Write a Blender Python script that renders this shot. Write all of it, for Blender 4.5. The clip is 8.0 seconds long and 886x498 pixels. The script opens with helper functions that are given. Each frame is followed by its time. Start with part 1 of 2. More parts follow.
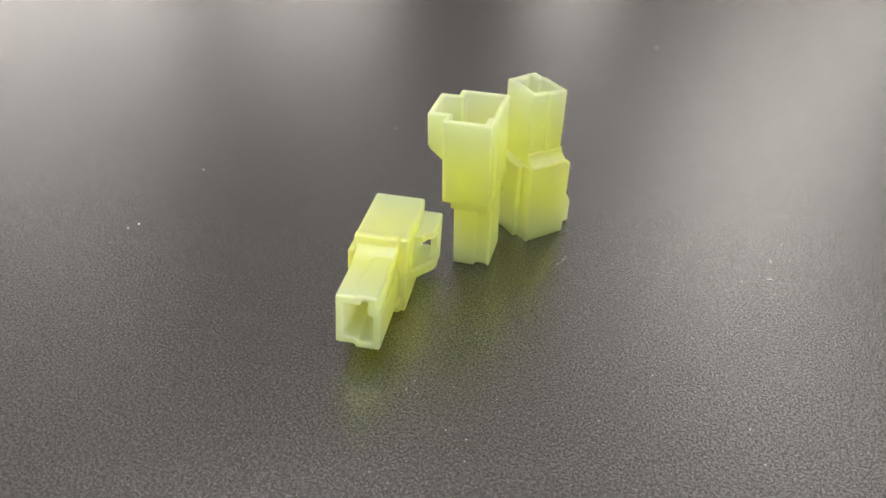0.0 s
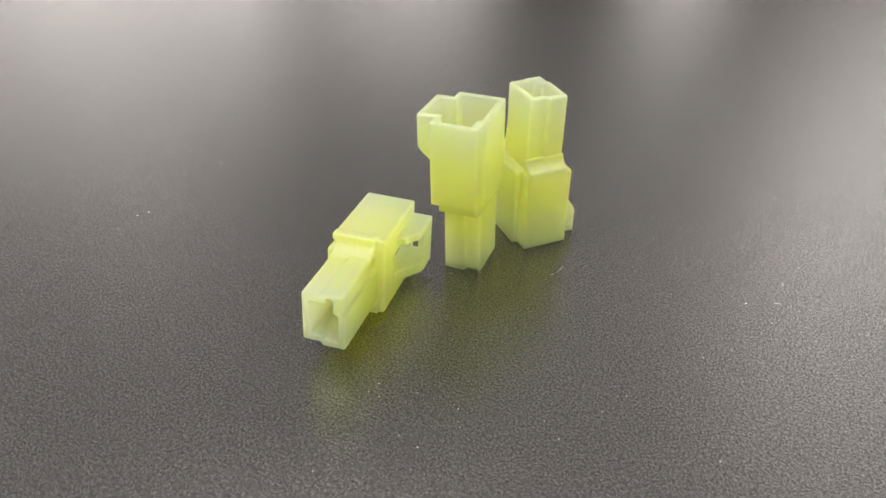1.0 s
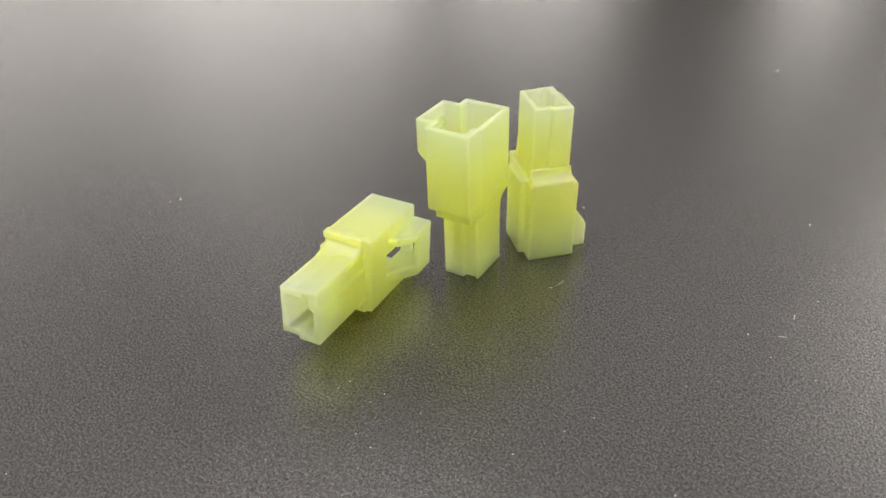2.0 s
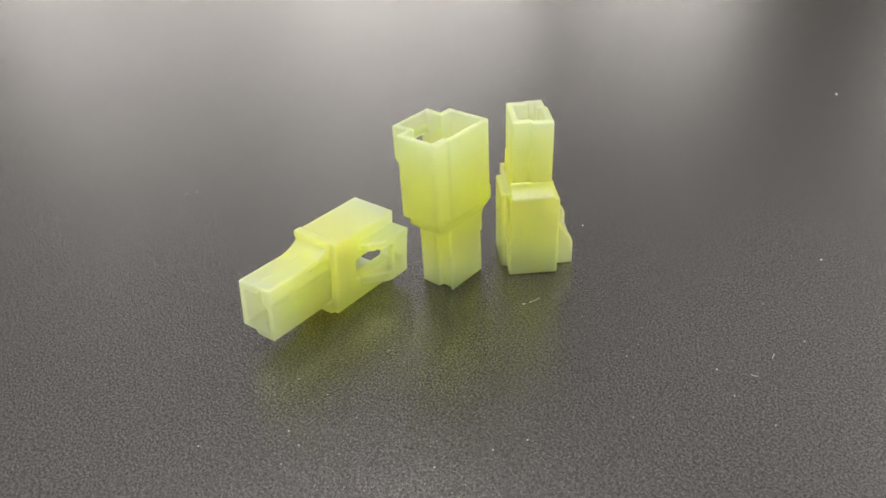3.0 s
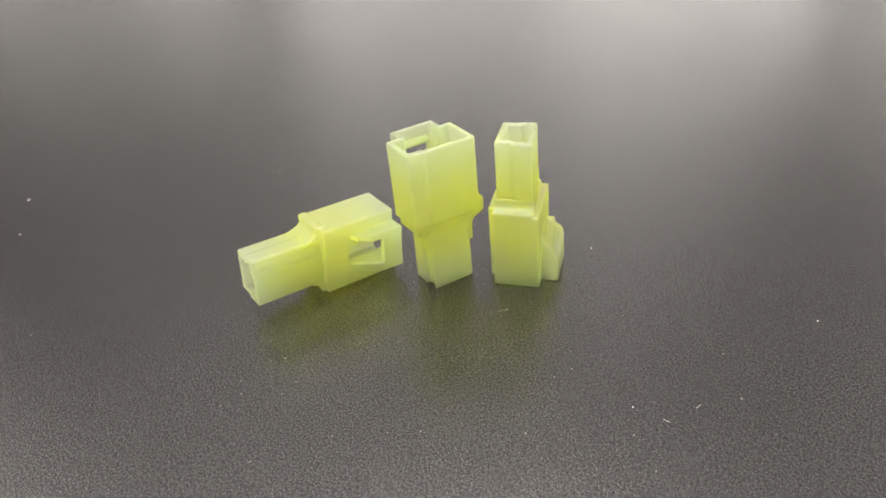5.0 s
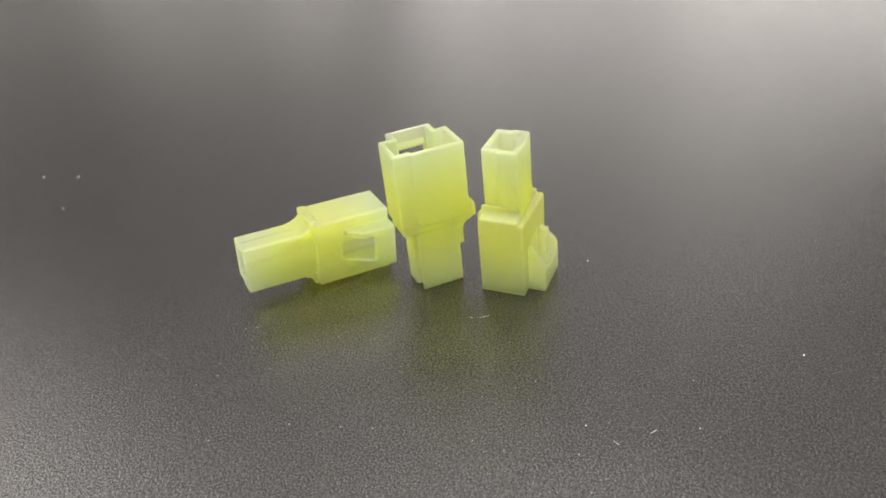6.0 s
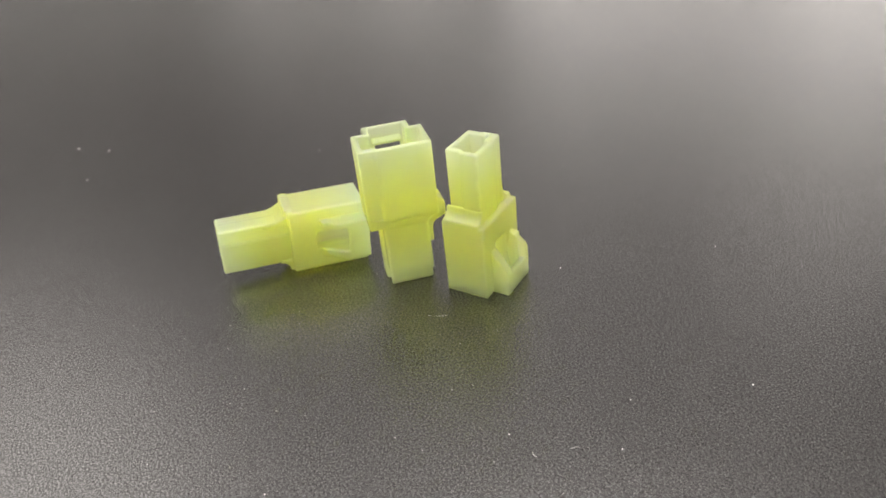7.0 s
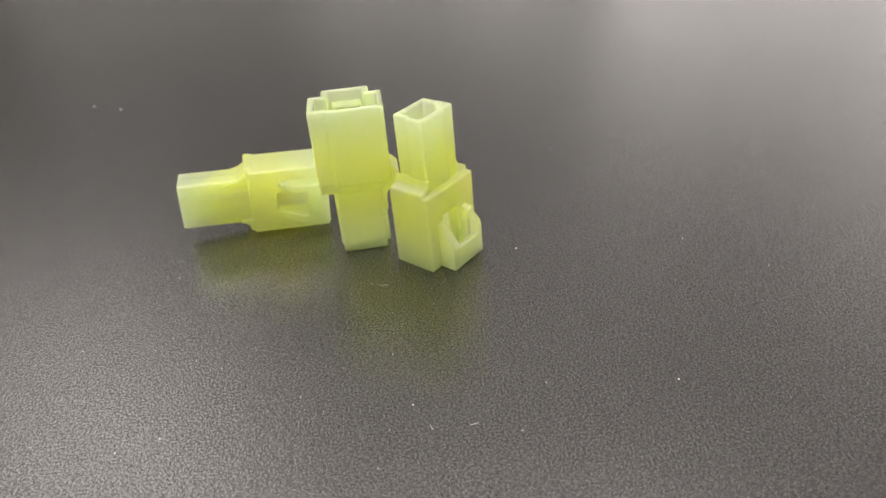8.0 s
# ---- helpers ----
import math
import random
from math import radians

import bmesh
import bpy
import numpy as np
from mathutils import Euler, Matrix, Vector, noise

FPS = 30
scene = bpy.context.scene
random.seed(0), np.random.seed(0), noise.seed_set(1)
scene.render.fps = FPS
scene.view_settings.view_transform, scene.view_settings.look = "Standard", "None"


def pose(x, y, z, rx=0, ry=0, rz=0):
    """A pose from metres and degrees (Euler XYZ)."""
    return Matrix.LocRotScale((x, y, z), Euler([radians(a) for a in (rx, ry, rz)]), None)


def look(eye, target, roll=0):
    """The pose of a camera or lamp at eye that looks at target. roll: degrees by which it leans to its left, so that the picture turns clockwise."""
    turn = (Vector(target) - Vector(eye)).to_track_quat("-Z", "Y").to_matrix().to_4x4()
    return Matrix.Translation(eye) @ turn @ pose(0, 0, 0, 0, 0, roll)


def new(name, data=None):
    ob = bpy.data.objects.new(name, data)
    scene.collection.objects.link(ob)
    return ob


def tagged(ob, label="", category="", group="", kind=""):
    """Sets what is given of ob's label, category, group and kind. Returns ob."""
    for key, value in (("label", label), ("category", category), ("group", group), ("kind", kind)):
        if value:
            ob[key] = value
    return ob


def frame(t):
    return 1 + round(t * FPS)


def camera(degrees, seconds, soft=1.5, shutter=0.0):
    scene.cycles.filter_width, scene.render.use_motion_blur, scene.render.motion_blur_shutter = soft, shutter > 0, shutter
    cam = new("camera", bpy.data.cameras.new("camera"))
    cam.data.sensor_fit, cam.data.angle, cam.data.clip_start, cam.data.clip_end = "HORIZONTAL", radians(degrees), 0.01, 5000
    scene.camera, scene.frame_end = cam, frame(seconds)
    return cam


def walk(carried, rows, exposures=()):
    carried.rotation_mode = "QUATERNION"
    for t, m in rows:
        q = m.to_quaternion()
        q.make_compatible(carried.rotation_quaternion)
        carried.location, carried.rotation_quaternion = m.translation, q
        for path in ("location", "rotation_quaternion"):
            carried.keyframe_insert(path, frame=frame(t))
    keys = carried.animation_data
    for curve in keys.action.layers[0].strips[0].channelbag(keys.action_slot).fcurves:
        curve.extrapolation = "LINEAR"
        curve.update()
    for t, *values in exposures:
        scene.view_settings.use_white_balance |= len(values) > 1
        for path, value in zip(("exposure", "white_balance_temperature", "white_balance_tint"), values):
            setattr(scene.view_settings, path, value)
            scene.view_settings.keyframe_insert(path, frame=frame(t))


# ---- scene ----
cam = camera(59.6, 8.0)
CM = 0.01
# the path in centimetres: seconds, eye, a point ahead, lean
PATH = [
    (0, (0.016, -0.217, 7.451), (-0.450, 1.364, 6.319), 1.87),
    (0.5, (0.720, 0.085, 7.430), (0.170, 1.634, 6.315), 1.6),
    (1, (1.401, 0.483, 7.374), (0.725, 1.989, 6.245), 0.59),
    (2.5, (3.770, 1.920, 7.451), (2.733, 3.219, 6.338), -1.32),
    (3, (4.588, 2.628, 7.412), (3.438, 3.837, 6.309), -2.11),
    (3.5, (5.259, 3.113, 7.729), (3.991, 4.205, 6.633), -3.12),
    (4, (5.920, 3.800, 7.790), (4.566, 4.780, 6.692), -3.43),
    (4.5, (6.922, 4.587, 7.904), (5.485, 5.439, 6.804), -4.29),
    (6, (8.521, 7.107, 7.994), (6.915, 7.596, 6.908), -5.71),
    (6.5, (8.795, 8.073, 7.907), (7.160, 8.448, 6.819), -5.84),
    (7, (9.094, 9.136, 7.986), (7.438, 9.398, 6.896), -5.76),
    (7.5, (9.152, 10.130, 7.648), (7.482, 10.294, 6.560), -5.27),
    (8, (9.445, 11.211, 7.288), (7.761, 11.279, 6.211), -4.91),
]
# a close lens: what lies far behind the connectors goes soft
cam.data.dof.use_dof, cam.data.dof.focus_distance, cam.data.dof.aperture_fstop = True, 0.112, 34.0
walk(cam, [(t, look(Vector(eye) * CM, Vector(target) * CM, roll)) for t, eye, target, roll in PATH])

# ---- light: daylight from the windows, and the panels in the ceiling, some added as fill ----
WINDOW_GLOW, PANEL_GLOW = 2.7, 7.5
WARM = (1.0, 0.938, 0.885)
scene.view_settings.exposure = 0.0
world = bpy.data.worlds.new("daylight")
scene.world = world
world.use_nodes = True
sky = world.node_tree.nodes.new("ShaderNodeTexSky")
sky.sky_type, sky.sun_disc = "NISHITA", False
sky.sun_elevation, sky.sun_rotation = radians(40), radians(200)
world.node_tree.links.new(sky.outputs[0], world.node_tree.nodes["Background"].inputs[0])
world.node_tree.nodes["Background"].inputs[1].default_value = 0.1


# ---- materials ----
NYLON_FACE, NYLON_LIT_ENDS, NYLON_DEEP_MIDDLE = (0.82, 0.94, 0.68), (0.94, 0.985, 0.78), (0.957, 0.972, 0.44)


def material(name):
    m = bpy.data.materials.new(name)
    m.use_nodes = True
    return m, m.node_tree.nodes, m.node_tree.links, m.node_tree.nodes["Principled BSDF"]


def add(nodes, kind, **values):
    n = nodes.new("ShaderNode" + kind)
    for key, value in values.items():
        n.inputs[key.replace("_", " ")].default_value = value
    return n


def ramp(nodes, stops):
    n = nodes.new("ShaderNodeValToRGB")
    while len(n.color_ramp.elements) < len(stops):
        n.color_ramp.elements.new(0.5)
    for e, (at, col) in zip(n.color_ramp.elements, stops):
        e.position, e.color = at, (*col, 1)
    return n


def desk_material():
    m, nodes, links, b = material("black_textured_laminate")
    where = nodes.new("ShaderNodeTexCoord")
    grain = add(nodes, "TexNoise", Scale=3200.0, Detail=2.0, Roughness=0.6)
    pits = add(nodes, "TexVoronoi", Scale=3000.0)
    smear = add(nodes, "TexNoise", Scale=30.0, Detail=3.0, Roughness=0.5)
    for n in (grain, pits, smear):
        links.new(where.outputs["Object"], n.inputs["Vector"])
    col = ramp(nodes, [(0.38, (0.005, 0.0048, 0.0048)), (0.58, (0.008, 0.0077, 0.0077)), (0.72, (0.045, 0.043, 0.043))])
    links.new(grain.outputs["Fac"], col.inputs["Fac"])
    links.new(col.outputs["Color"], b.inputs["Base Color"])
    relief = add(nodes, "Math")
    relief.operation = "MULTIPLY_ADD"
    relief.inputs[1].default_value = 0.6
    links.new(pits.outputs["Distance"], relief.inputs[0])
    links.new(grain.outputs["Fac"], relief.inputs[2])
    # each raised pebble of the sheet is polished, the pits between them are dull
    polish = add(nodes, "MapRange")
    polish.inputs["From Min"].default_value, polish.inputs["From Max"].default_value = 0.38, 0.62
    polish.inputs["To Min"].default_value, polish.inputs["To Max"].default_value = 0.45, 1.0
    links.new(grain.outputs["Fac"], polish.inputs["Value"])
    links.new(polish.outputs["Result"], b.inputs["Coat Weight"])
    rough = add(nodes, "MapRange")
    rough.inputs["To Min"].default_value, rough.inputs["To Max"].default_value = 0.22, 0.28
    links.new(smear.outputs["Fac"], rough.inputs["Value"])
    links.new(rough.outputs["Result"], b.inputs["Coat Roughness"])
    b.inputs["Roughness"].default_value = 0.4
    b.inputs["IOR"].default_value = 1.4
    b.inputs["Specular IOR Level"].default_value = 0.05
    b.inputs["Coat IOR"].default_value = 2.2
    bump = add(nodes, "Bump", Strength=0.3, Distance=0.00012)
    links.new(relief.outputs["Value"], bump.inputs["Height"])
    links.new(bump.outputs["Normal"], b.inputs["Normal"])
    skin = add(nodes, "Bump", Strength=0.36, Distance=0.00012)
    links.new(relief.outputs["Value"], skin.inputs["Height"])
    links.new(skin.outputs["Normal"], b.inputs["Coat Normal"])
    return m


def nylon_material(name="natural_yellow_nylon"):
    """Natural nylon: pale face, deeper yellow through the wall; its lit ends are painted."""
    m, nodes, links, b = material(name)
    where = nodes.new("ShaderNodeTexCoord")
    cloud = add(nodes, "TexNoise", Scale=260.0, Detail=3.0, Roughness=0.55)
    fine = add(nodes, "TexNoise", Scale=2600.0, Detail=2.0)
    for n in (cloud, fine):
        links.new(where.outputs["Object"], n.inputs["Vector"])
    col = ramp(nodes, [(0.35, NYLON_FACE), (0.65, tuple(v * k for v, k in zip(NYLON_FACE, (1.02, 1.02, 1.12))))])
    links.new(cloud.outputs["Fac"], col.inputs["Fac"])
    links.new(col.outputs["Color"], b.inputs["Base Color"])
    b.inputs["Roughness"].default_value = 0.4
    b.inputs["IOR"].default_value = 1.45
    b.inputs["Subsurface Weight"].default_value = 1.0
    b.inputs["Subsurface Radius"].default_value = (1.0, 0.95, 0.5)
    b.inputs["Subsurface Scale"].default_value = 0.015
    bump = add(nodes, "Bump", Strength=0.12, Distance=0.00005)
    links.new(fine.outputs["Fac"], bump.inputs["Height"])
    links.new(bump.outputs["Normal"], b.inputs["Normal"])
    # light passing through the walls is painted along z: paler ends, yellower middle
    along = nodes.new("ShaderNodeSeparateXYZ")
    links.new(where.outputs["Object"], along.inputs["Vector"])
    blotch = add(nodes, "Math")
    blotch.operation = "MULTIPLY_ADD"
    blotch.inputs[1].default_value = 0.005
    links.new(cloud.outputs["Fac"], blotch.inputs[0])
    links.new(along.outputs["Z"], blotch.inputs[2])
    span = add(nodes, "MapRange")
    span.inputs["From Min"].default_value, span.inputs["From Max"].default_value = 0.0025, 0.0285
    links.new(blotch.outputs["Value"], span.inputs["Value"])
    glow_along = ramp(nodes, [(0.0, NYLON_LIT_ENDS), (0.34, NYLON_DEEP_MIDDLE), (0.66, NYLON_DEEP_MIDDLE), (0.97, NYLON_LIT_ENDS)])
    links.new(span.outputs["Result"], glow_along.inputs["Fac"])
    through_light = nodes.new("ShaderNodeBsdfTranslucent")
    links.new(glow_along.outputs["Color"], through_light.inputs["Color"])
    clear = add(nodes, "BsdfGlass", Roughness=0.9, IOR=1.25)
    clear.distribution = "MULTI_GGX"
    links.new(glow_along.outputs["Color"], clear.inputs["Color"])
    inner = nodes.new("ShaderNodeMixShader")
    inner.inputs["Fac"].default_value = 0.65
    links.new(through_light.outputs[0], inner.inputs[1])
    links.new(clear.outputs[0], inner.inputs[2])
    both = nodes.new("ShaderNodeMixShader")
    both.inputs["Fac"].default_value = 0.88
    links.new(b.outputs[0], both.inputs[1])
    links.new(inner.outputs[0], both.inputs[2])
    sheen = add(nodes, "BsdfGlossy", Roughness=0.5)
    links.new(bump.outputs["Normal"], sheen.inputs["Normal"])
    waxy = nodes.new("ShaderNodeMixShader")
    waxy.inputs["Fac"].default_value = 0.08
    links.new(both.outputs[0], waxy.inputs[1])
    links.new(sheen.outputs[0], waxy.inputs[2])
    links.new(waxy.outputs[0], nodes["Material Output"].inputs["Surface"])
    return m


def paint_material(name, col, rough=0.8):
    m, nodes, links, b = material(name)
    where = nodes.new("ShaderNodeTexCoord")
    n = add(nodes, "TexNoise", Scale=3.0, Detail=5.0)
    links.new(where.outputs["Object"], n.inputs["Vector"])
    c = ramp(nodes, [(0.3, tuple(v * 0.93 for v in col)), (0.7, col)])
    links.new(n.outputs["Fac"], c.inputs["Fac"])
    links.new(c.outputs["Color"], b.inputs["Base Color"])
    b.inputs["Roughness"].default_value = rough
    return m


def glow_material(name, col, strength):
    m, nodes, links, b = material(name)
    b.inputs["Base Color"].default_value = (0.8, 0.8, 0.8, 1)
    b.inputs["Emission Color"].default_value = (*col, 1)
    b.inputs["Emission Strength"].default_value = strength
    return m


DESK = desk_material()
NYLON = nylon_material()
WALL = paint_material("wall_paint", (0.2, 0.185, 0.17))
CEILING = paint_material("ceiling_paint", (0.17, 0.16, 0.149))
FLOOR = paint_material("floor_vinyl", (0.22, 0.2, 0.18), 0.5)
FRAME = paint_material("white_metal", (0.7, 0.7, 0.7), 0.4)
DUST = paint_material("pale_dust", (0.6, 0.58, 0.56), 0.9)
DAY = glow_material("bright_outdoors", WARM, WINDOW_GLOW)


# ---- building helpers ----
def box(bm, x0, x1, y0, y1, z0, z1):
    m = Matrix.Translation(((x0 + x1) / 2, (y0 + y1) / 2, (z0 + z1) / 2)) @ Matrix.Diagonal((x1 - x0, y1 - y0, z1 - z0, 1))
    bmesh.ops.create_cube(bm, size=1, matrix=m)


def a_box(x0, x1, y0, y1, z0, z1):
    bm = bmesh.new()
    box(bm, x0, x1, y0, y1, z0, z1)
    return bm


def prism(outline, axis, a, b):
    """A solid with this outline in the two other axes (in their order x, y, z), from a to b along the axis."""
    bm = bmesh.new()
    at = {"x": lambda p, q, w: (w, p, q), "y": lambda p, q, w: (p, w, q), "z": lambda p, q, w: (p, q, w)}[axis]
    low = [bm.verts.new(at(p, q, a)) for p, q in outline]
    high = [bm.verts.new(at(p, q, b)) for p, q in outline]
    bm.faces.new(low)
    bm.faces.new(high[::-1])
    for i in range(len(low)):
        j = (i + 1) % len(low)
        bm.faces.new((low[j], low[i], high[i], high[j]))
    bmesh.ops.recalc_face_normals(bm, faces=bm.faces)
    return bm


def mesh_of(bm, name, mat, scale=1.0):
    bmesh.ops.scale(bm, vec=(scale,) * 3, verts=bm.verts)
    me = bpy.data.meshes.new(name)
    bm.to_mesh(me)
    bm.free()
    me.materials.append(mat)
    return me


def carve(name, adds, cuts, mat, scale=1.0, rounded=22):
    """One mesh from solids that are joined and solids that are cut away."""
    tools = []
    base = bpy.data.objects.new("tool", mesh_of(adds[0], name, mat, scale))
    scene.collection.objects.link(base)
    for kind, some in (("UNION", adds[1:]), ("DIFFERENCE", cuts)):
        for bm in some:
            tool = bpy.data.objects.new("tool", mesh_of(bm, "tool", mat, scale))
            scene.collection.objects.link(tool)
            tools.append(tool)
            mod = base.modifiers.new("join", "BOOLEAN")
            mod.operation, mod.solver, mod.object = kind, "EXACT", tool
    # a moulded part: all its edges are rounded
    if rounded:
        mod = base.modifiers.new("mould", "REMESH")
        mod.mode, mod.voxel_size, mod.use_smooth_shade = "VOXEL", 0.00013, True
        mod = base.modifiers.new("round", "SMOOTH")
        mod.factor, mod.iterations = 0.5, rounded
        mod = base.modifiers.new("swell", "DISPLACE")
        mod.strength, mod.mid_level = 0.00007, 0.0
    depsgraph = bpy.context.evaluated_depsgraph_get()
    me = bpy.data.meshes.new_from_object(base.evaluated_get(depsgraph), depsgraph=depsgraph)
    me.name = name
    for ob in [base, *tools]:
        old = ob.data
        bpy.data.objects.remove(ob)
        bpy.data.meshes.remove(old)
    me.materials.clear()
    me.materials.append(mat)
    return me


def part(name, data, mat, parent, label=""):
    ob = new(name, data if isinstance(data, bpy.types.Mesh) else mesh_of(data, name, mat))
    ob.parent = parent
    return tagged(ob, label)


def soften(ob, width, segments=3):
    mod = ob.modifiers.new("round", "BEVEL")
    mod.width, mod.segments, mod.limit_method, mod.angle_limit = width, segments, "ANGLE", radians(35)
    mod.use_clamp_overlap = True
    return ob


def structure(name, bm, mat, label, category):
    ob = new(name, mesh_of(bm, name, mat))
    return tagged(ob, label, category, kind="structure")


# ---- the room that closes the place ----
X0, X1, Y0, Y1, Z0, Z1 = -3.4, 3.4, -3.2, 5.0, -0.75, 1.95
structure("floor", a_box(X0, X1, Y0, Y1, Z0 - 0.1, Z0), FLOOR, "grey vinyl floor under the desk", "floor")
structure("ceiling", a_box(X0, X1, Y0, Y1, Z1, Z1 + 0.1), CEILING, "dark painted ceiling over the desk", "ceiling")
structure("wall_east", a_box(X1, X1 + 0.15, Y0, Y1, Z0, Z1), WALL, "plain brown-grey painted wall", "wall")
structure("wall_south", a_box(X0 - 0.15, X1 + 0.15, Y0 - 0.15, Y0, Z0, Z1), WALL, "plain brown-grey painted wall", "wall")


def wall_with_openings(name, along, fixed, thick, a, b, openings):
    """A wall from a to b along x or y, with openings (from, to, sill, head)."""
    bm = bmesh.new()
    lo, hi = sorted((fixed, fixed + thick))

    def piece(p, q, z0, z1):
        if along == "x":
            box(bm, p, q, lo, hi, z0, z1)
        else:
            box(bm, lo, hi, p, q, z0, z1)
    at = a
    for p, q, sill, head in openings:
        piece(at, p, Z0, Z1)
        piece(p, q, Z0, sill)
        piece(p, q, head, Z1)
        at = q
    piece(at, b, Z0, Z1)
    return structure(name, bm, WALL, "brown-grey painted wall with window openings", "wall")


NORTH = [(-3.36, -1.9, 0.0, 1.62), (-0.95, -0.4, 0.0, 1.5), (0.95, 1.5, 0.95, 1.75)]
# the first west opening is added, to lift the desk's reflection beside the window
WEST = [(-1.6, 0.97, 0.0, 0.95), (1.0, 4.97, 0.0, 1.64)]
wall_with_openings("wall_north", "x", Y1, 0.15, X0 - 0.15, X1 + 0.15, NORTH)
wall_with_openings("wall_west", "y", X0 - 0.15, 0.15, Y0, Y1, WEST)


def window(name, along, fixed, p, q, sill, head):
    frame_bar = 0.05
    w = tagged(new(name), "unseen white framed window with daylight outside", "window", kind="structure")

    def bar(nm, a, b, z0, z1, mat, d0, d1):
        bm = a_box(a, b, fixed + d0, fixed + d1, z0, z1) if along == "x" else a_box(fixed + d0, fixed + d1, a, b, z0, z1)
        part(nm, bm, mat, w)
    bar("window_frame", p, q, sill, sill + frame_bar, FRAME, 0.04, 0.1)
    bar("window_frame", p, q, head - frame_bar, head, FRAME, 0.04, 0.1)
    bar("window_frame", p, p + frame_bar, sill + frame_bar, head - frame_bar, FRAME, 0.04, 0.1)
    bar("window_frame", q - frame_bar, q, sill + frame_bar, head - frame_bar, FRAME, 0.04, 0.1)
    return w


for i, (p, q, sill, head) in enumerate(NORTH):
    window("window_%d" % (i + 1), "x", Y1, p, q, sill, head)
for i, (p, q, sill, head) in enumerate(WEST):
    window("window_%d" % (i + 4), "y", X0 - 0.15, p, q, sill, head)
structure("backdrop", a_box(X0 - 0.6, X1, Y1 + 0.3, Y1 + 0.32, -0.5, 1.9), DAY, "bright hazy daylight outside the windows", "backdrop")
# added glow strips, stepped in strength to grade the window's edge in reflections
DIM, HALF, BRIGHT = "dim glow strip added outside the window", "half-bright glow strip added outside the window", "bright hazy daylight outside the windows"
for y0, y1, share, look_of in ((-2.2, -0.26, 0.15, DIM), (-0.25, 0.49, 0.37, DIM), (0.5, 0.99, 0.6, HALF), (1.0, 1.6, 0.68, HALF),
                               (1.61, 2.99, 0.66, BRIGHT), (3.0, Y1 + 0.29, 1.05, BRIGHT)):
    structure("backdrop", a_box(X0 - 0.6, X0 - 0.58, y0, y1, -0.5, 1.9), glow_material("outdoor_glow", WARM, WINDOW_GLOW * share), look_of, "backdrop")


def unseen_ceiling_light(x, y, width, length, glow, turn=0):
    ob = tagged(new("unseen_ceiling_light"), "unseen lit white panel set in the ceiling", "ceiling lamp", "lamps in the ceiling")
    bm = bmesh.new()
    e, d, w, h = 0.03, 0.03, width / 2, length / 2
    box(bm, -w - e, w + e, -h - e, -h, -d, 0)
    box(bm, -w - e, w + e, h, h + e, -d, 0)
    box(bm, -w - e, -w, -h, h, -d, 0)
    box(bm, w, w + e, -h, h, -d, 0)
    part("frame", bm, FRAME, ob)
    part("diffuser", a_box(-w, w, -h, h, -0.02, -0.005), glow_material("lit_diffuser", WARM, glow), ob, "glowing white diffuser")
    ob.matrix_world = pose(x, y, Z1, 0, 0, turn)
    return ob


unseen_ceiling_light(0.56, 4.05, 0.8, 1.5, PANEL_GLOW * 1.15, -33)
unseen_ceiling_light(0.85, 2.3, 1.0, 1.5, PANEL_GLOW * 0.33)
# these five dim panels are added fill for the desk's reflections
unseen_ceiling_light(-0.55, 2.15, 1.5, 1.3, PANEL_GLOW * 0.085)
unseen_ceiling_light(-0.74, 3.45, 0.9, 1.1, PANEL_GLOW * 0.11)
unseen_ceiling_light(-2.35, 0.45, 1.6, 1.5, PANEL_GLOW * 0.1)
unseen_ceiling_light(-2.65, 2.45, 0.8, 1.1, PANEL_GLOW * 0.22)
unseen_ceiling_light(-1.8, 1.65, 0.8, 0.65, PANEL_GLOW * 0.08)
unseen_ceiling_light(-1.95, -1.18, 1.3, 1.25, PANEL_GLOW * 0.52)
# unseen overhead panel, kept out of the desk's mirrored view, lights the connectors
unseen_ceiling_light(0, -0.05, 1.8, 1.7, PANEL_GLOW * 1.22)
# added fill panel that brightens the connectors from the east
unseen_ceiling_light(2.0, -1.0, 1.2, 1.2, PANEL_GLOW * 1.5)

# ---- the desk ----
desk = tagged(new("desk"), "black desk with a finely grained satin top", "desk")
top = part("desktop", a_box(-0.9, 0.9, -0.45, 1.0, -0.025, 0.0), DESK, desk)
soften(top, 0.003)
for x in (-0.85, 0.85):
    for y in (-0.4, 0.95):
        part("leg", a_box(x - 0.025, x + 0.025, y - 0.025, y + 0.025, Z0, -0.025), FRAME, desk)


# ---- the three connector housings (outlines in centimetres) ----
def arc(cx, cy, rx, ry, a, b, steps=7):
    return [(cx + rx * math.cos(radians(a + (b - a) * i / steps)), cy + ry * math.sin(radians(a + (b - a) * i / steps))) for i in range(steps + 1)]


def seat(rows, at):
    m = Matrix(rows).to_4x4()
    m.translation = Vector(at) * CM
    return m


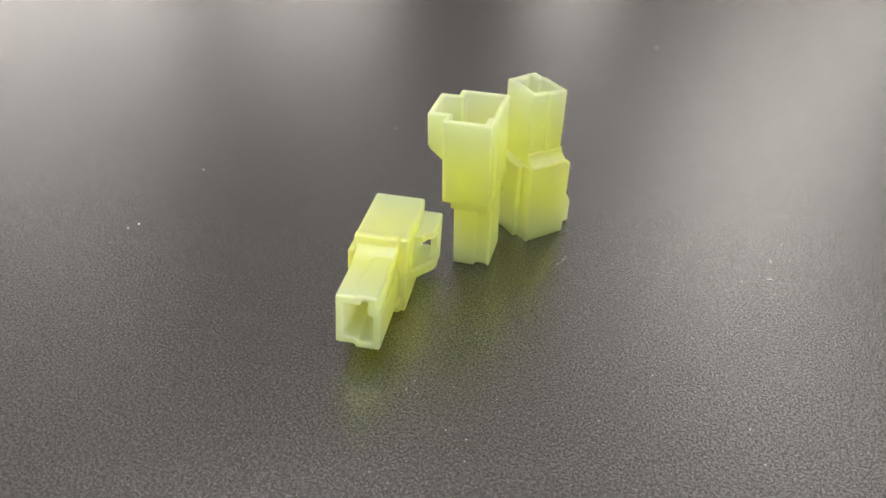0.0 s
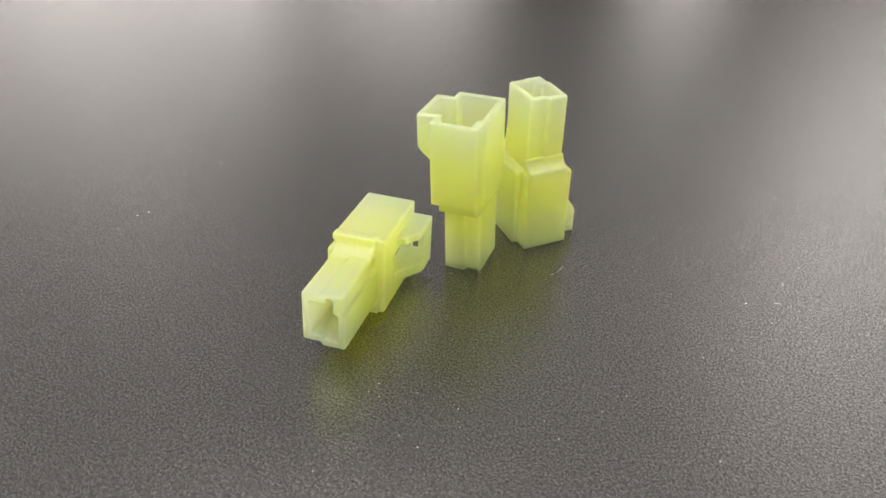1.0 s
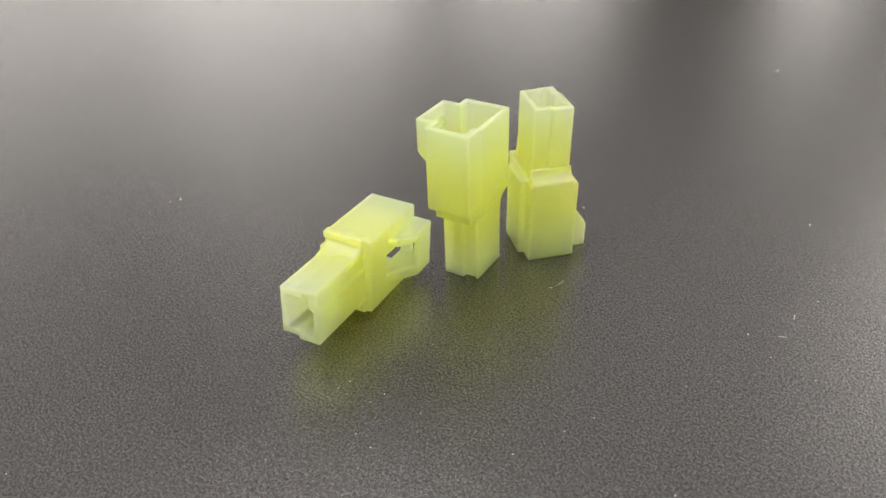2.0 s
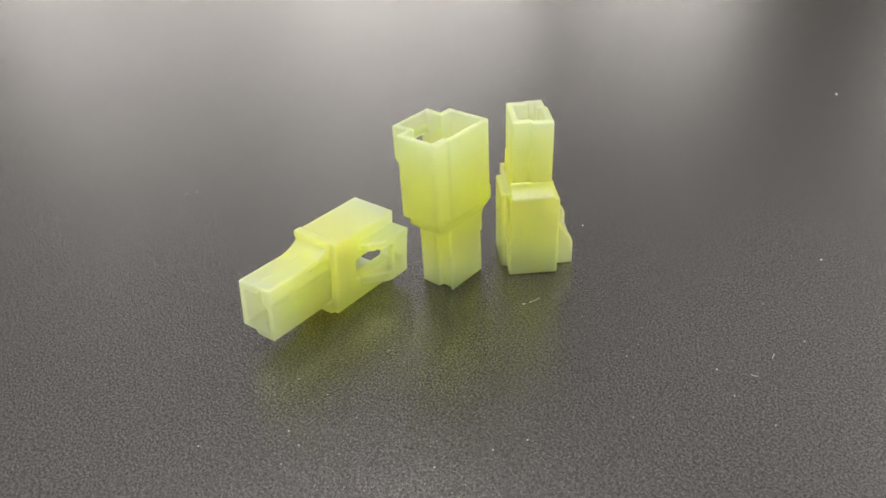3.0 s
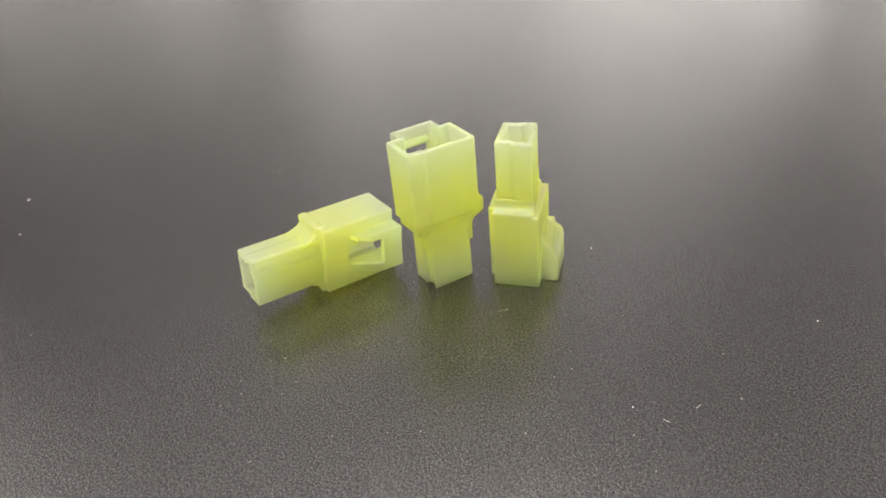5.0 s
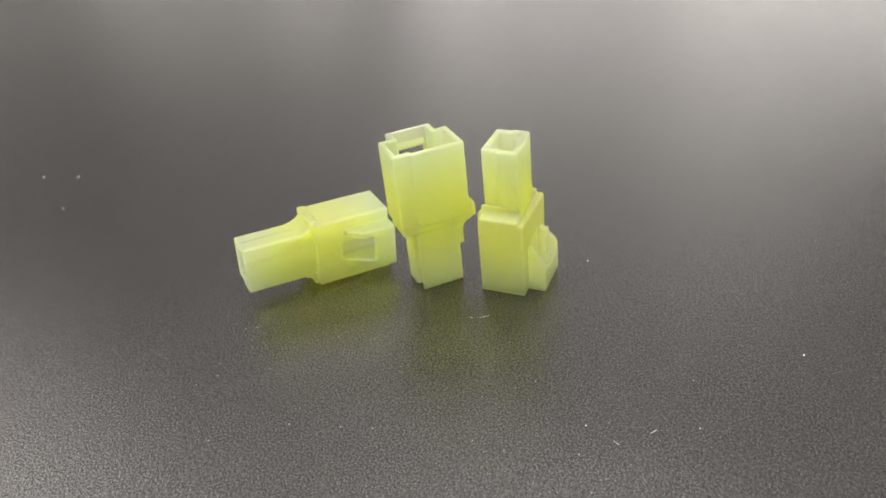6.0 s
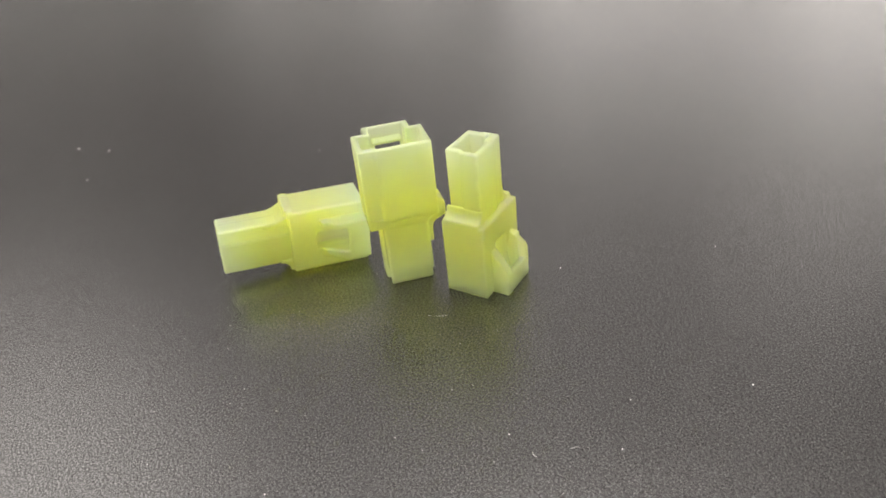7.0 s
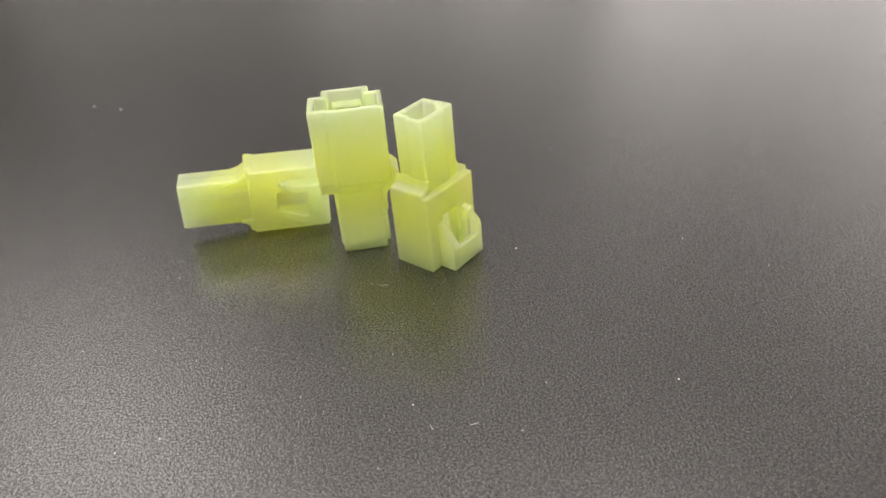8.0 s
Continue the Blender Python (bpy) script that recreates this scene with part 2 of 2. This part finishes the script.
def plug_meshes():
    """x: towards the latch loop, y: across, z: from the open rear end to the tip of the nose."""
    section = [(-0.338, -0.571), (0.438, -0.571), (0.438, 0.646), (-0.335, 0.646), (-0.335, 0.368), (-0.44, 0.368), (-0.44, -0.3), (-0.338, -0.3)]
    back = [(0.646, 1.2), (0.646, 1.4), *arc(0.646, 1.84, 0.24, 0.44, 270, 180)[1:], (0.36, 1.84), (0.36, 1.2)]
    front = [(-0.571, 1.2), (-0.571, 1.43), *arc(-0.571, 1.6, 0.18, 0.17, 270, 360)[1:], (-0.34, 1.6), (-0.34, 1.2)]
    body = carve("body",
                 [prism(section, "z", 0.0, 1.375),
                  prism(back, "x", -0.29, 0.31),
                  prism(front, "x", -0.32, 0.36),
                  a_box(-0.33, 0.31, 0.56, 0.675, 1.29, 1.43)],
                 [a_box(-0.25, 0.25, -0.46, 0.53, -0.1, 1.2),
                  a_box(0.1, 0.6, -0.18, 0.18, 0.1, 0.92)],
                 NYLON, CM)
    outer = [(-0.275, -0.328), (-0.004, -0.328), (-0.004, -0.383), (0.328, -0.383), (0.328, 0.175), (0.295, 0.195),
             (0.295, 0.45), (0.02, 0.45), (-0.03, 0.425), (-0.275, 0.425)]
    inner = [(-0.19, -0.24), (0.0, -0.24), (0.02, -0.29), (0.235, -0.29), (0.235, 0.15), (0.16, 0.17), (0.16, 0.395), (0.07, 0.395),
             (0.05, 0.31), (-0.19, 0.31)]
    nose = carve("nose", [prism(outer, "z", 1.3, 2.611)], [prism(inner, "z", 1.75, 2.8)], NYLON, CM)
    cheek = [(0.41, 0.0), (0.734, 0.0), (0.734, 0.56), *arc(0.60, 0.56, 0.125, 0.13, 0, 45, 3), (0.45, 0.86), (0.41, 0.88)]
    low_cheek = [(0.41, 0.0), (0.734, 0.0), (0.734, 0.4), *arc(0.60, 0.4, 0.125, 0.13, 0, 45, 3), (0.47, 0.8), (0.41, 0.86)]
    lip = [(0.43, 0.02), (0.31, 0.02), (0.29, 0.2), (0.235, 0.45), (0.245, 0.62), (0.32, 0.8), (0.43, 0.84)]
    latch = carve("latch_loop",
                  [prism(cheek, "y", 0.315, 0.437), prism(lip, "x", 0.42, 0.58), prism(low_cheek, "y", -0.34, -0.17), a_box(0.63, 0.733, -0.3, 0.4, 0.001, 0.38)],
                  [], NYLON, CM)
    return body, nose, latch


def plug(label, m, meshes):
    ob = tagged(new("wire_connector"), label, "connector", "wire connector housings")
    for name, me in zip(("body", "nose", "latch_loop"), meshes):
        part(name, me, NYLON, ob)
    ob.matrix_world = m
    return ob


PLUG = plug_meshes()
plug("upright translucent yellow plastic connector standing with a latch loop",
     seat(((0.6824, -0.731, 0.0027), (0.7309, 0.6823, -0.0128), (0.0075, 0.0107, 0.9999)), (-1.957, 11.524, 0.008)), PLUG)
plug("translucent yellow plastic connector lying on its side on the desk",
     seat(((0.9893, 0.0155, 0.1448), (0.1433, 0.0728, -0.987), (-0.0258, 0.9972, 0.0698)), (-3.681, 9.624, 0.578)), PLUG)


def receptacle(label, m):
    ob = tagged(new("socket_connector"), label, "connector", "wire connector housings")
    foot_outline = [(-0.514, -0.41), (-0.18, -0.41), (-0.15, -0.372), (0.076, -0.372), (0.076, 0.385), (-0.14, 0.385), (-0.18, 0.455), (-0.514, 0.455)]
    ear = [(0.3, 1.5), (0.56, 1.56), (0.66, 1.5), (0.735, 1.41), (0.74, 1.2), (0.63, 1.13), *arc(0.63, 0.93, 0.15, 0.2, 90, 180, 5)[1:], (0.48, 0.7), (0.3, 0.7)]
    skirt = [(-0.61, 1.15), (0.4, 1.15), (0.56, 1.28), (0.56, 1.34), (-0.61, 1.34)]
    foot = carve("foot", [prism(foot_outline, "z", 0.0, 1.3), prism(ear, "x", -0.46, 0.03), prism(skirt, "x", -0.52, 0.095)],
                 [a_box(-0.42, -0.02, -0.29, 0.33, -0.1, 2.0),
                  prism([(-0.6, -0.1), (-0.31, -0.1), (-0.375, 0.36), (-0.6, 0.36)], "x", -0.165, 0.03)], NYLON, CM)
    hood_outline = [(-0.652, -0.621), (0.08, -0.621), (0.08, -0.36), (0.11, -0.31), (0.11, 0.60), (-0.652, 0.60)]
    cavity = [(-0.575, -0.535), (-0.03, -0.535), (-0.03, -0.31), (0.035, -0.29), (0.035, 0.525), (-0.575, 0.525)]
    hood = carve("hood", [prism(hood_outline, "z", 1.255, 2.614)],
                 [prism(cavity, "z", 1.36, 2.9), a_box(-0.8, -0.5, -0.31, 0.31, 1.95, 2.9), a_box(-0.35, -0.1, -0.25, 0.25, 1.0, 1.5)], NYLON, CM)
    cheek = [(-0.62, 2.613), (-0.943, 2.613), (-0.943, 2.09), (-0.90, 2.02), (-0.70, 1.85), (-0.62, 1.85)]
    cover = carve("latch_cover", [prism(cheek, "y", -0.40, 0.40)],
                  [a_box(-0.875, -0.4, -0.31, 0.31, 2.03, 2.9), a_box(-1.1, -0.8, -0.21, 0.25, 2.12, 2.30)], NYLON, CM)
    ledge = prism([(-0.89, 2.30), (-0.80, 2.315), (-0.80, 2.335), (-0.89, 2.43)], "y", -0.25, 0.25)
    catch = carve("catch", [ledge], [], NYLON, CM, 3)
    for name, me in (("foot", foot), ("hood", hood), ("latch_cover", cover), ("catch", catch)):
        part(name, me, NYLON, ob)
    ob.matrix_world = m
    return ob


receptacle("translucent yellow plastic socket connector standing on its narrow end",
           seat(((0.9988, -0.0432, -0.0219), (0.0431, 0.9991, -0.0051), (0.0221, 0.0042, 0.9997)), (-2.285, 10.326, 0.012)))


# ---- dust and lint on the desk (centimetres) ----
SPECKS = [(-1.71, 12.92, 0.017), (1.82, 10.94, 0.013), (1.91, 14.52, 0.017), (1.91, 7.6, 0.012), (2.08, 7.06, 0.011), (-10.39, 3.87, 0.035),
          (-10.83, 3.05, 0.03), (-8.84, 3.59, 0.02), (-5.42, 14.27, 0.016), (-1.46, 15.76, 0.015), (0.03, 7.12, 0.011), (-8.29, 9.12, 0.02),
          (-8.3, 11.2, 0.018), (-8.39, 8.95, 0.016), (2.5, 12.3, 0.012), (-0.41, 21.71, 0.035), (-13.28, 8.52, 0.015), (-4.95, 3.54, 0.01),
          (-8.39, 8.47, 0.012), (-0.42, 16.8, 0.01)]
TINY_SPECKS = [(1.76, 9.74, 0.008), (0.92, 6.0, 0.009), (-0.25, 10.73, 0.008), (-0.38, 11.39, 0.007), (-2.61, 9.73, 0.008), (-1.31, 7.06, 0.009),
               (-1.8, 6.33, 0.009), (0.4, 7.8, 0.009), (-1.93, 8.27, 0.008), (-1.92, 7.09, 0.008), (-2.47, 5.41, 0.009), (-1.43, 5.92, 0.009),
               (-1.59, 8.25, 0.007), (-2.34, 6.82, 0.007), (0.62, 8.21, 0.009), (1.42, 9.41, 0.008), (1.68, 12.77, 0.009), (0.15, 12.14, 0.007),
               (1.7, 10.7, 0.006), (1.9, 11.25, 0.007), (-2.46, 7.03, 0.009), (-0.23, 7.33, 0.008), (0.73, 10.38, 0.008), (2.23, 10.62, 0.009),
               (2.85, 10.46, 0.009), (-1.98, 6.88, 0.008), (-1.16, 6.78, 0.007), (-2.51, 6.84, 0.008), (0.73, 10.7, 0.008), (2.96, 11.32, 0.007),
               (-0.14, 5.99, 0.009), (-1.51, 6.26, 0.009)]
LINT = [(-1.05, 10.6, 0.2, 75, 0.06, 0.0022), (2.29, 11.71, 0.11, 100, 0.0), (2.26, 11.16, 0.1, 20, 0.15), (1.77, 5.92, 0.13, 120, 0.1), (-1.12, 10.41, 0.06, 40, 0.2)]


def dust_speck(x, y, r):
    bm = bmesh.new()
    bmesh.ops.create_icosphere(bm, subdivisions=1, radius=0.85 * r)
    for v in bm.verts:
        v.co *= random.uniform(0.75, 1.3)
        v.co.z = max(v.co.z * 0.7, -0.5 * r) + 0.5 * r
    ob = new("dust_speck", mesh_of(bm, "dust_speck", DUST, CM))
    ob.matrix_world = pose(x * CM, y * CM, 0, 0, 0, random.uniform(0, 360))
    return tagged(ob, "tiny pale dust speck lying on the desk", "dust", "dust on the desk")


def lint_fibre(x, y, length, turn, bend, r=0.003):
    bm = bmesh.new()
    rings = []
    for i in range(9):
        s = i / 8 - 0.5
        mid = Vector((length * s, bend * length * (4 * s * s - 0.5), r))
        rings.append([bm.verts.new(mid + Vector((0, r * math.cos(a), r * math.sin(a)))) for a in (0, 1.26, 2.51, 3.77, 5.03)])
    for a, b in zip(rings, rings[1:]):
        for k in range(5):
            bm.faces.new((a[k], a[(k + 1) % 5], b[(k + 1) % 5], b[k]))
    bm.faces.new(rings[0][::-1])
    bm.faces.new(rings[-1])
    ob = new("lint_fibre", mesh_of(bm, "lint_fibre", DUST, CM))
    ob.matrix_world = pose(x * CM, y * CM, 0, 0, 0, turn)
    return tagged(ob, "short curved pale lint fibre lying on the desk", "lint", "dust on the desk")


for some in SPECKS + TINY_SPECKS:
    dust_speck(*some)
for some in LINT:
    lint_fibre(*some)
